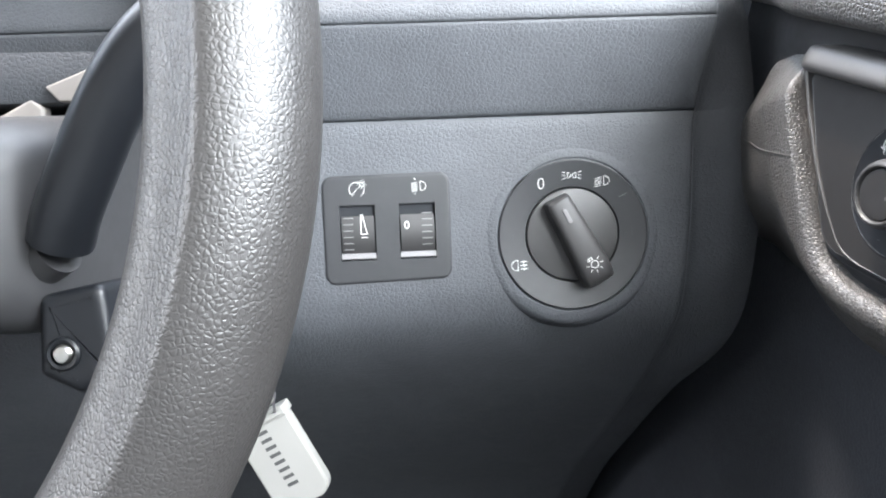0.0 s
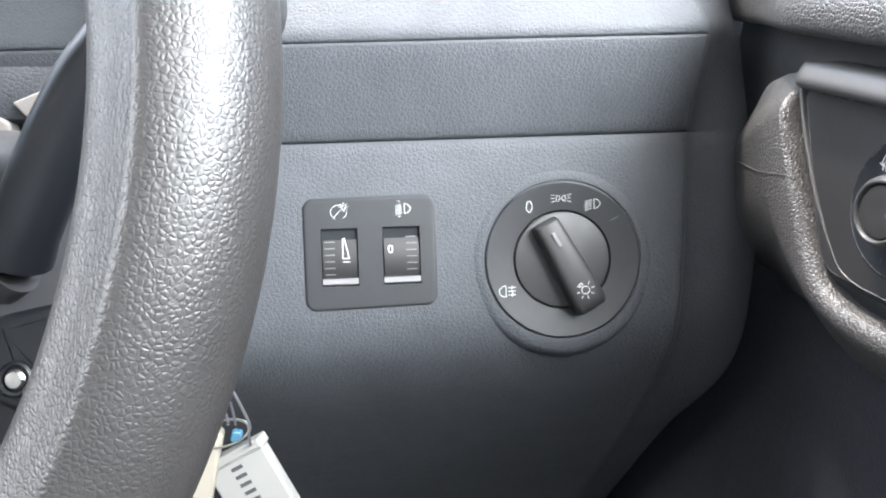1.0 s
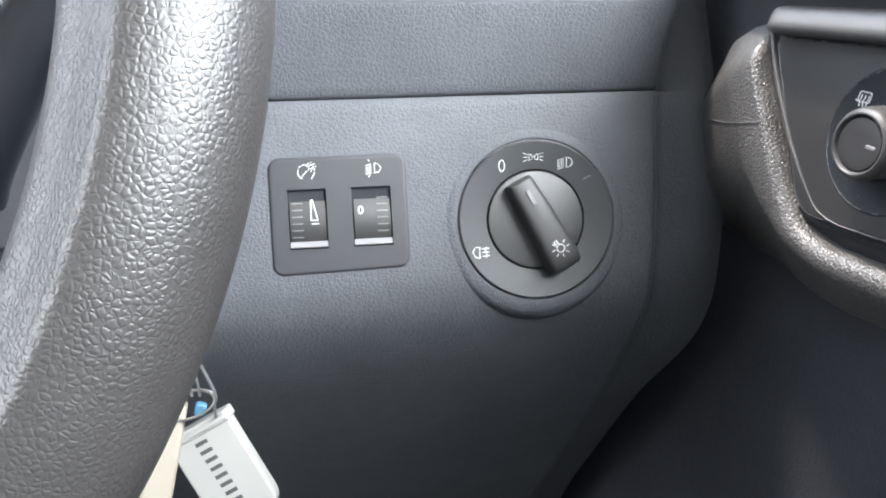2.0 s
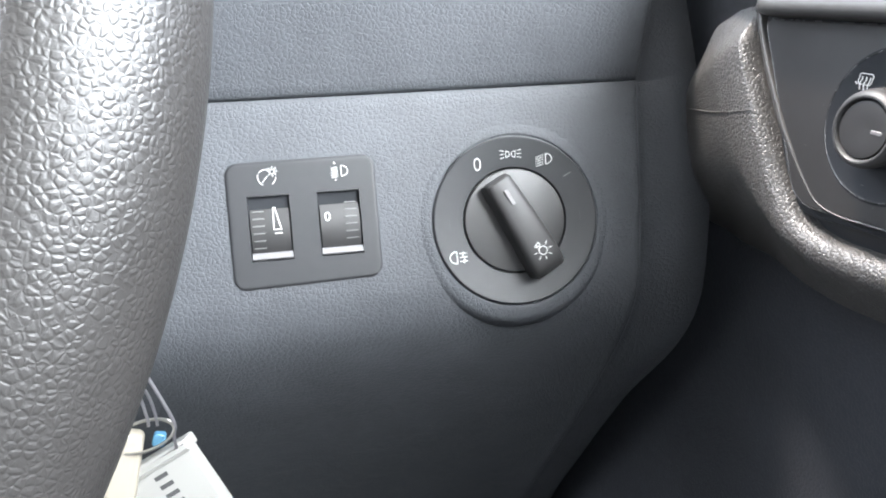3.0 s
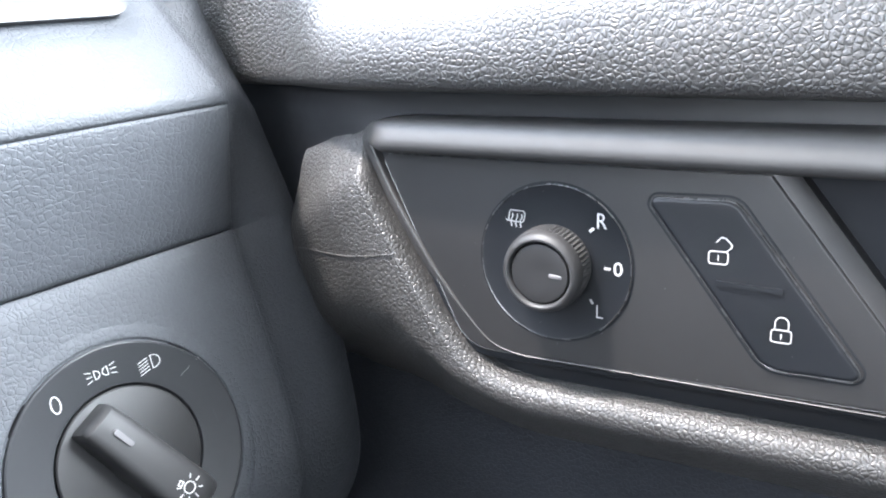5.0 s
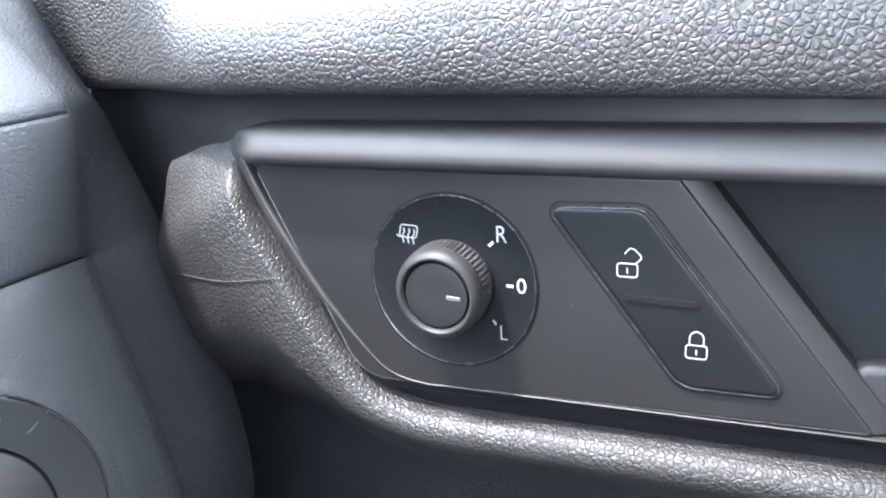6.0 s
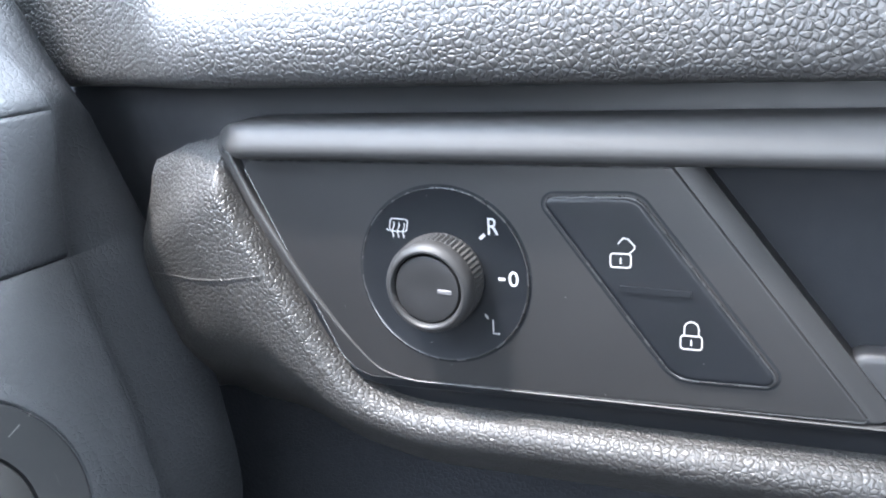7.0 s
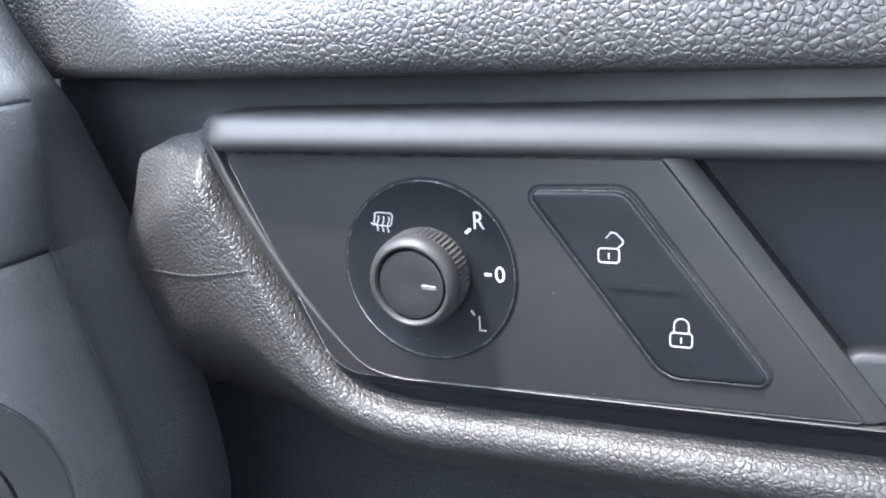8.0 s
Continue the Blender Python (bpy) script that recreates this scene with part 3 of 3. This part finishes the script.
part("plate_flank", rails([[(57.4, 35.4, -0.7), (60.4, 36.1, -1.3), (63.0, 36.7, -2.9), (64.2, 37, -34)], [(107.4, -20.2, -0.7), (110.4, -19.5, -1.3), (113.0, -18.9, -2.9), (114.2, -18.6, -34)]]), PLATE, door, "bevelled flank towards the pull recess")
part("recess_floor", rails([[(u, v, w) for v, w in smooth_path([(62, -8), (50, -26), (30, -33), (-3, -32), (-23, -27), (-35, -7)], 4)] for u in (55, 90, 130, 200, 320)]), DARK, door, "smooth dark pull recess")
part("recess_cup", slab(rounded([(103.5, 26), (108.5, 0), (118.5, -12), (220, -8), (220, 32)], [9, 10, 6, 2, 2]), -34, -22, 5.0, 5), BLACK, door, "rounded cup behind the release lever")
lever = part("release_lever", slab(rounded([(100.5, -5.6), (103.7, -18.4), (120.5, -21.5), (200, -11), (200, 5)], [4, 5, 6, 2, 2]), -20, -4.5, 2.0, 4), SATIN, door, "satin grey release lever", sharp=60)

# ---- the mirror adjuster ----
mirror = thing("mirror_adjuster", M_DOOR, "round black mirror adjuster knob with white markings on the door", "mirror adjuster")
# flat ring on the uncut plate, its dark colour standing for the gap's shade
part("groove", lathe([(25.7, -0.3), (25.7, 0.06), (25.0, 0.06), (24.9, -0.3)], 96, cap=False), DARK, mirror)
part("disc", lathe([(24.95, -0.6), (24.95, 0.25), (24.8, 0.5), (24.5, 0.62), (24.1, 0.5), (12.8, 0.45), (0.1, 0.45)], 96), BLACK, mirror, "black printed disc")
# added ring that draws the bright line on the disc's edge
part("rim", tube([(*p, 0.5) for p in circle((0, 0), 24.75, 96)], 0.26, 6, True), GLOSS, mirror, "thin ring added for the highlight on the disc's edge")
knob_n = 112
rows = [[(r * math.cos(2 * math.pi * i / knob_n), r * math.sin(2 * math.pi * i / knob_n), w) for i in range(knob_n)] for r, w in ((12.4, 0.3), (12.4, 0.9))]
for j in range(9):
    w = 1.2 + j * 0.66
    ring = []
    for i in range(knob_n):
        r = 12.1 + (0.9 if j % 2 and i % 2 else 0.0)
        ring.append((r * math.cos(2 * math.pi * i / knob_n), r * math.sin(2 * math.pi * i / knob_n), w))
    rows.append(ring)
rows += [[(r * math.cos(2 * math.pi * i / knob_n), r * math.sin(2 * math.pi * i / knob_n), w) for i in range(knob_n)] for r, w in
         ((12.5, 6.9), (12.7, 7.4), (12.6, 8.4), (12.2, 9.6), (11.5, 10.5), (10.8, 10.9), (10.3, 10.9), (10.0, 10.6), (9.8, 10.1), (9.6, 9.6))]
rows = [[(x, y - 0.06 * w, w * 1.06) for x, y, w in row] for row in rows]
turner = part("knob", rails(rows, True), KNOB, mirror, "dark grey knurled turning knob", sharp=25)
part("cap", lathe([(9.3, 8.0), (9.3, 10.2), (9.0, 10.7), (8.4, 10.8), (4, 10.6), (0.1, 10.5)], 64, (0, -0.65)), PLATE, turner, "shallow dished knob cap")
part("pointer", slab(rounded([(3.0, -1.2), (7.2, -1.1), (7.2, 0.1), (3.0, 0.0)], 0.5, 4), 9.9, 10.95, 0.15, 1), STRIP, turner, "white pointer line")
part("letter_r", lettering("R", 6.7, (14.1, 15.6), 0.5, 5, 0.85, thin=0.03), WHITE, mirror)
part("letter_o", lettering("0", 6.0, (20.6, 2.0), 0.5, 5, 1.0), WHITE, mirror)
part("letter_l", lettering("L", 6.4, (16.2, -12.5), 0.5, 5, 0.85, thin=0.12), WHITE, mirror)
part("tick", strokes([(False, [(10.8, 12.1), (12.0, 13.4)])], 0.9, 0.5), WHITE, mirror)
part("tick", strokes([(False, [(16.4, 1.7), (18.3, 1.8)])], 0.8, 0.5), WHITE, mirror)
part("tick", strokes([(False, [(13.0, -9.0), (14.0, -10.2)])], 0.5, 0.5), WHITE, mirror)
hx, hy = -13.5, 12.3
heat = [(True, rounded([(hx - 2.6, hy - 1.2), (hx + 2.6, hy - 1.0), (hx + 3.1, hy + 2.6), (hx - 2.3, hy + 2.4)], 0.8, 3))]
for k in (-1, 0, 1):
    heat.append((False, [(hx + k * 1.6 + 0.15 + 0.24 * math.sin(i * 1.15) + 0.03 * (4 - i), hy + 1.5 - i * 0.62) for i in range(8)]))
heat.append((False, [(hx - 3.5, hy - 0.7), (hx - 2.6, hy - 1.3)]))
part("heated_mirror_symbol", strokes(heat, 0.27, 0.5), WHITE, mirror)

# ---- the central locking switch ----
locks = thing("lock_switch", M_DOOR, "black slanted door lock switch with padlock symbols", "lock switch")
btn = rounded([(24.6, 25.6), (63.4, -18.3), (89.9, -15.4), (50.6, 28.2)], [2.6, 9, 3.0, 6.5], 8)
part("well", rails([[(*p, w) for p in ring] for ring, w in ((inset(btn, -0.7), 0.03), (inset(btn, -0.4), 0.12), (inset(btn, -0.1), 0.1), (btn, -2))], True), DARK, locks, "groove round the switch")
part("rocker", slab(inset(btn, 0.5), -2, 1.4, 1.3, 5), BLACK, locks, "black rocker", sharp=60)
# added bead that draws the highlight on the rocker's bevel
part("edge_bead", tube([(*p, 0.75) for p in inset(btn, 0.75)], 0.36, 6, True), GLOSS, locks, "bead added for the highlight on the rocker's edge")
part("divider", strokes([(False, [(48.3, 4.4), (65.2, 5.4)])], 1.4, 1.25, 0.8), BLACK, locks, "raised rib between the halves")


def padlock(c, opened):
    out = [(True, rounded([(c[0] - 2.9, c[1] - 2.9), (c[0] + 2.5, c[1] - 2.9), (c[0] + 2.5, c[1] + 0.9), (c[0] - 2.9, c[1] + 0.9)], 0.8, 3)), (False, [(c[0] - 0.2, c[1] - 0.3), (c[0] - 0.2, c[1] - 1.9)])]
    if opened:
        out.append((False, [(c[0] - 0.9, c[1] + 3.6), (c[0] + 0.4, c[1] + 5.2), (c[0] + 1.7, c[1] + 5.0), (c[0] + 3.4, c[1] + 3.2), (c[0] + 3.4, c[1] + 2.3), (c[0] + 1.9, c[1] + 0.9)]))
    else:
        out.append((False, [(c[0] - 2.0, c[1] + 0.9)] + circle((c[0] - 0.2, c[1] + 3.0), 1.8, 10, 180, 0) + [(c[0] + 1.6, c[1] + 0.9)]))
    turn = Matrix.Rotation(radians(5), 2)
    return [(closed, [Vector(c) + turn @ (Vector(p) - Vector(c)) * 0.92 for p in pts]) for closed, pts in out]


part("unlock_symbol", strokes(padlock((48.0, 12.4), True), 0.3, 1.4), WHITE, locks)
part("lock_symbol", strokes(padlock((66.6, -6.0), False), 0.3, 1.4), WHITE, locks)

# ---- the steering wheel ----
def leaning(place, degrees, yaw=0.0):
    a = radians(degrees)
    upright = axes((0, 0, 0), (1, 0, 0), (0, math.sin(a), math.cos(a)), (0, -math.cos(a), math.sin(a)))
    return Matrix.Translation(place) @ Matrix.Rotation(radians(yaw), 4, "Z") @ upright


M_WHEEL = leaning((-0.2268, 0.1943, 1.1422), 28.0, -11.5)
M_COLUMN = leaning((-0.217, 0.1513, 1.1571), 24.4)
wheel = thing("steering_wheel", M_WHEEL, "black grained leather steering wheel rim", "steering wheel")
rows = []
RIM_R, RIM_T = 186.6, 19.7
for i in range(241):
    phi = radians(1.5 * i)
    deg = (1.5 * i + 180) % 360 - 180
    ridge = ramp(deg, -42, -12) * (1 - ramp(deg, 30, 50)) + (ramp(180 - abs(deg), 0, 20) * 0)
    sec = []
    for j in range(72):
        al = 2 * math.pi * j / 72                      # 0: outward, 90: to the driver
        d = math.degrees(al)
        r = RIM_T
        if 20 < d < 180:
            r += ridge * (1.9 * math.exp(-abs(d - 84) / (18 if d < 84 else 5)) - 2.6 * math.exp(-((d - 116) / 25) ** 2))
        x, w = r * math.cos(al), r * math.sin(al)
        sec.append(((RIM_R + x) * math.cos(phi), (RIM_R + x) * math.sin(phi), w))
    rows.append(sec)
part("rim", rails(rows, True), RIM, wheel, "thick grained leather rim", sharp=80)
for ang in (42, 138, 270):
    c, s = math.cos(radians(ang)), math.sin(radians(ang))
    rows = []
    for r, half, w0, w1 in ((50, 24, -34, -14), (90, 17, -30, -8), (130, 13, -20, -2), (176, 16, -9, 6)):
        ring = rounded([(-half, w0), (half, w0), (half, w1), (-half, w1)], 4, 3)
        rows.append([(r * c - q.x * s, r * s + q.x * c, q.y) for q in ring])
    part("spoke", rails(rows, True, True), SATIN, wheel)
part("hub", lathe([(66, -40), (68, -24), (64, -14), (50, -8), (0.1, -4)], 48), PLATE, wheel)

# ---- column, stalk, ignition and dials behind the wheel ----
column = thing("steering_column", M_COLUMN, "dark grey plastic steering column cowl with the ignition lock", "steering column")
rows = []
for w, hu, top, low, r in ((-70, 58, -6, -50, 14), (-73, 66, -2, -55, 15), (-80, 74, 4, -60, 15), (-98, 80, 9, -66, 14), (-112, 82, 12, -68, 14), (-175, 84, 20, -70, 14), (-230, 84, 24, -70, 14)):
    rows.append([(q.x, q.y, w) for q in rounded([(-hu, low), (hu, low), (hu, top), (-hu, top)], r, 5)])
part("cowl", rails(rows, True, True), SATIN, column, "smooth grey column cowl")
ignition = part("ignition_lock", slab(rounded([(78, -52), (101, -47), (105, -78), (92, -87), (77, -80)], 4), -122, -93, 4, 5), BLACK, column, "black ignition housing with a steel barrel")
part("collar", lathe([(6.0, -96), (6.0, -92.2), (5.2, -91.4), (4.2, -91.8), (4.0, -94)], 32, (87, -72), cap=False), BLACK, ignition)
part("barrel", lathe([(3.4, -95), (3.4, -92.0), (2.6, -90.9), (0.1, -90.5)], 32, (87, -72)), STEEL, ignition)
stalk = thing("indicator_stalk", M_COLUMN, "slim black indicator stalk on the steering column", "stalk")
ARM = [(86, -33, -96), (90, -24, -93), (97, -10, -91), (107, 10, -89.5), (118, 28, -89), (132, 41, -89), (150, 46, -90), (166, 47, -90)]
part("arm", tube(smooth_path(ARM, 6), 11.0, 20), BLACK, stalk)
rows = []
for d, r in ((-3, 11.3), (0, 11.6), (6, 11.6), (9, 10.8), (11, 9.0), (12.2, 6.0), (12.6, 2.0)):
    rows.append([(164 + d, 45.7 + 0.18 * d + r * math.cos(2 * math.pi * i / 24), -90 + r * math.sin(2 * math.pi * i / 24)) for i in range(24)])
part("tip", rails(rows, True, True), SATIN, stalk, "rounded grey stalk tip")
part("boot", tube([(66, -46, -104), (84, -36, -98)], 9.0, 18), SATIN, stalk)

M_DIAL = axes((-0.235, 0.325, 1.165), (1, 0, 0), (0, math.sin(radians(25)), math.cos(radians(25))), (0, -math.cos(radians(25)), math.sin(radians(25))))
cluster = thing("instrument_cluster", M_DIAL, "instrument cluster with a dark dial, white figures and red arc", "instrument cluster")
hood_out = rounded([(-190, -58), (124, -58), (124, 74), (-190, 74)], 18)
hood_in = rounded([(-184, -36), (119, -36), (119, 66), (-184, 66)], 14)
part("hood", rails([[(*p, w) for p in ring] for ring, w in ((hood_out, -60), (hood_out, 2), (inset(hood_out, 1.0), 5), (inset(hood_out, 3), 6), (hood_in, 5), (hood_in, -46))], True), DASH, cluster, "dark grey dial hood")
part("backing", slab(hood_in, -48, -43, 0.5, 1), BLACK, cluster)
# two added facets whose pale colour stands for sunlit plastic
part("lower_trim", slab(rounded([(72, -51), (78, -57), (104, -57), (112, -38), (97, -41)], 1.0), 4, 8.5, 0.8, 3), SUNLIT_TRIM, cluster, "raised facet under the dial, coloured pale for sunlight")
part("lower_trim", slab(rounded([(20, -64), (52, -62), (65, -55), (70, -59), (70, -86), (20, -86)], 2.0), 0, 6, 1.5, 4), SUNLIT_TRIM, cluster, "panel under the dial, coloured pale for sunlight")
DC = (62, 14)
dial = part("dial", lathe([(56, -44), (56, -37), (55, -36), (54, -37), (53.5, -40), (0.1, -40)], 72, DC), BLACK, cluster, "round black dial")
part("red_arc", strokes([(False, circle(DC, 44, 14, -80, -40))], 1.4, -39.9), RED, dial)
for i in range(16):
    q = radians(-85 + 15 * i)
    part("scale_mark", strokes([(False, [(DC[0] + r * math.cos(q), DC[1] + r * math.sin(q)) for r in (46.5, 49.0)])], 0.7, -39.9), STRIP, dial)
part("figure", lettering("0", 7.5, (94, -24), -39.9), PRINT, dial)
part("figure", lettering("10", 7.5, (87, -12), -39.9), PRINT, dial)

# ---- the keys hanging from the ignition ----
M_KEYS = Matrix.Translation((-0.1025, 0.286, 0.963))


def tilted(points_outline, place, thick, edge, n=3):
    bm = slab(points_outline, -thick / 2, thick / 2, edge, n)
    bm.transform(place)
    return bm


keys = thing("key_bunch", M_KEYS, "keys with a white tag and cream fob on a ring", "keys")
tag_m = Matrix.Translation((0.0085, 0.004, -0.0105)) @ axes((0, 0, 0), (0.8795, 0.1076, 0.4635), (-0.4757, 0.2888, 0.8357), (-0.0439, -0.9513, 0.3054))
rim_bm = tilted(rounded([(-19.8, -4.6), (13.8, -4.6), (13.8, 0.8), (-19.8, 0.8)], 1.2), tag_m, 10, 1.2)
tag = part("tag", tilted(rounded([(-19, -52), (13, -52), (13, 0), (-19, 0)], [8, 8, 2, 2]), tag_m, 7, 1.2), TAGWHITE, keys, "white rectangular key tag with dark printing")
part("end_rim", rim_bm, TAGWHITE, tag)
for k in range(8):
    bar = strokes([(False, [(-7, -8 - k * 4.4), (-0.8, -8 - k * 4.4)])], 1.9, 3.52, 0.06)
    bar.transform(tag_m)
    part("printed_bar", bar, INK, tag)
fob_m = Matrix.Translation((-0.0005, 0.002, 0.003)) @ axes((0, 0, 0), *[Vector(q).normalized() for q in ((0.94, 0.1, -0.29), (0.25, 0.3, 0.92), (0.18, -0.94, 0.26))])
part("fob", tilted(rounded([(-8, -50), (7, -50), (5, 0), (-5, 0)], 3), fob_m, 8, 2), CREAM, keys, "cream plastic fob")
part("blue_clip", tilted(rounded([(-2.6, -6), (2.6, -6), (2.6, 0), (-2.6, 0)], 1.6), Matrix.Translation((0.009, 0.006, -0.006)) @ fob_m, 4, 0.8), BLUE, keys, "small blue plastic clip")
for shift in (0.0, 1.5):
    part("split_ring", tube([(4 + shift * 0.6 + 13 * math.cos(q), 3 * math.sin(q) - shift, 1.5 + shift + 5.5 * math.sin(q) + 3 * math.cos(q)) for q in [2 * math.pi * i / 40 for i in range(40)]], 0.6, 8, True), STEEL, keys, "steel split ring")
part("wire_loop", tube(smooth_path([(17, -2, -4), (17.2, -2, 3), (17.8, -1, 9), (11.2, 1, 28), (8.6, 1, 35), (5, 0, 36.5)], 1.5), 0.75, 8), WIRE, keys, "bent grey wire")
part("wire_loop", tube(smooth_path([(7, 1, 6), (7, 1, 11), (4.5, 2, 24), (-3, -2, 37), (-20, -24, 54), (-33, -40, 62)], 2), 0.65, 8), WIRE, keys)
part("wire_loop", tube(smooth_path([(10.5, 1, 6), (10.5, 1, 12), (8.5, 2, 22), (3, -1, 35), (-18, -23, 55), (-33, -40, 62)], 2), 0.65, 8), WIRE, keys)
part("key_blade", tube([(-33, -40, 62), (-41, -50, 64)], 2.2, 10), STEEL, keys)

# ---- dust on the door switches ----
rng = random.Random(7)
bm = bmesh.new()
for i in range(22):
    u, v = rng.uniform(-50, 96), rng.uniform(-30, 34)
    if not (-60 + (28 - v) * 0.62 < u < 60 + (36 - v) * 0.8) or u * u + (v - 1) ** 2 < 190 or (u - 15.6) ** 2 + (v + 12.5) ** 2 < 30:
        continue
    inside = u * u + (v - 1) ** 2 < 640
    rock = 27 + (29 - v) * 0.86 < u < 51 + (30 - v) * 0.82 and -14 < v < 29
    w = 0.55 if inside else (1.45 if rock else 0.05)
    size = rng.uniform(0.12, 0.34)
    q = rng.uniform(0, math.pi)
    c, s_ = math.cos(q) * size, math.sin(q) * size
    k = rng.uniform(0.15, 0.5)
    quad = [(u + c, v + s_), (u - s_ * k, v + c * k), (u - c, v - s_), (u + s_ * k, v - c * k)]
    low = [bm.verts.new(Vector((*p, w - 0.1)) * MM) for p in quad]
    top = [bm.verts.new(Vector((*p, w + 0.1)) * MM) for p in quad]
    bm.faces.new(top)
    for j in range(4):
        bm.faces.new((low[j], low[(j + 1) % 4], top[(j + 1) % 4], top[j]))
dust = tagged(part("dust", bm, STRIP, None), "pale dust specks on the door switch plate", "dust", kind="stuff")
dust.matrix_world = M_DOOR
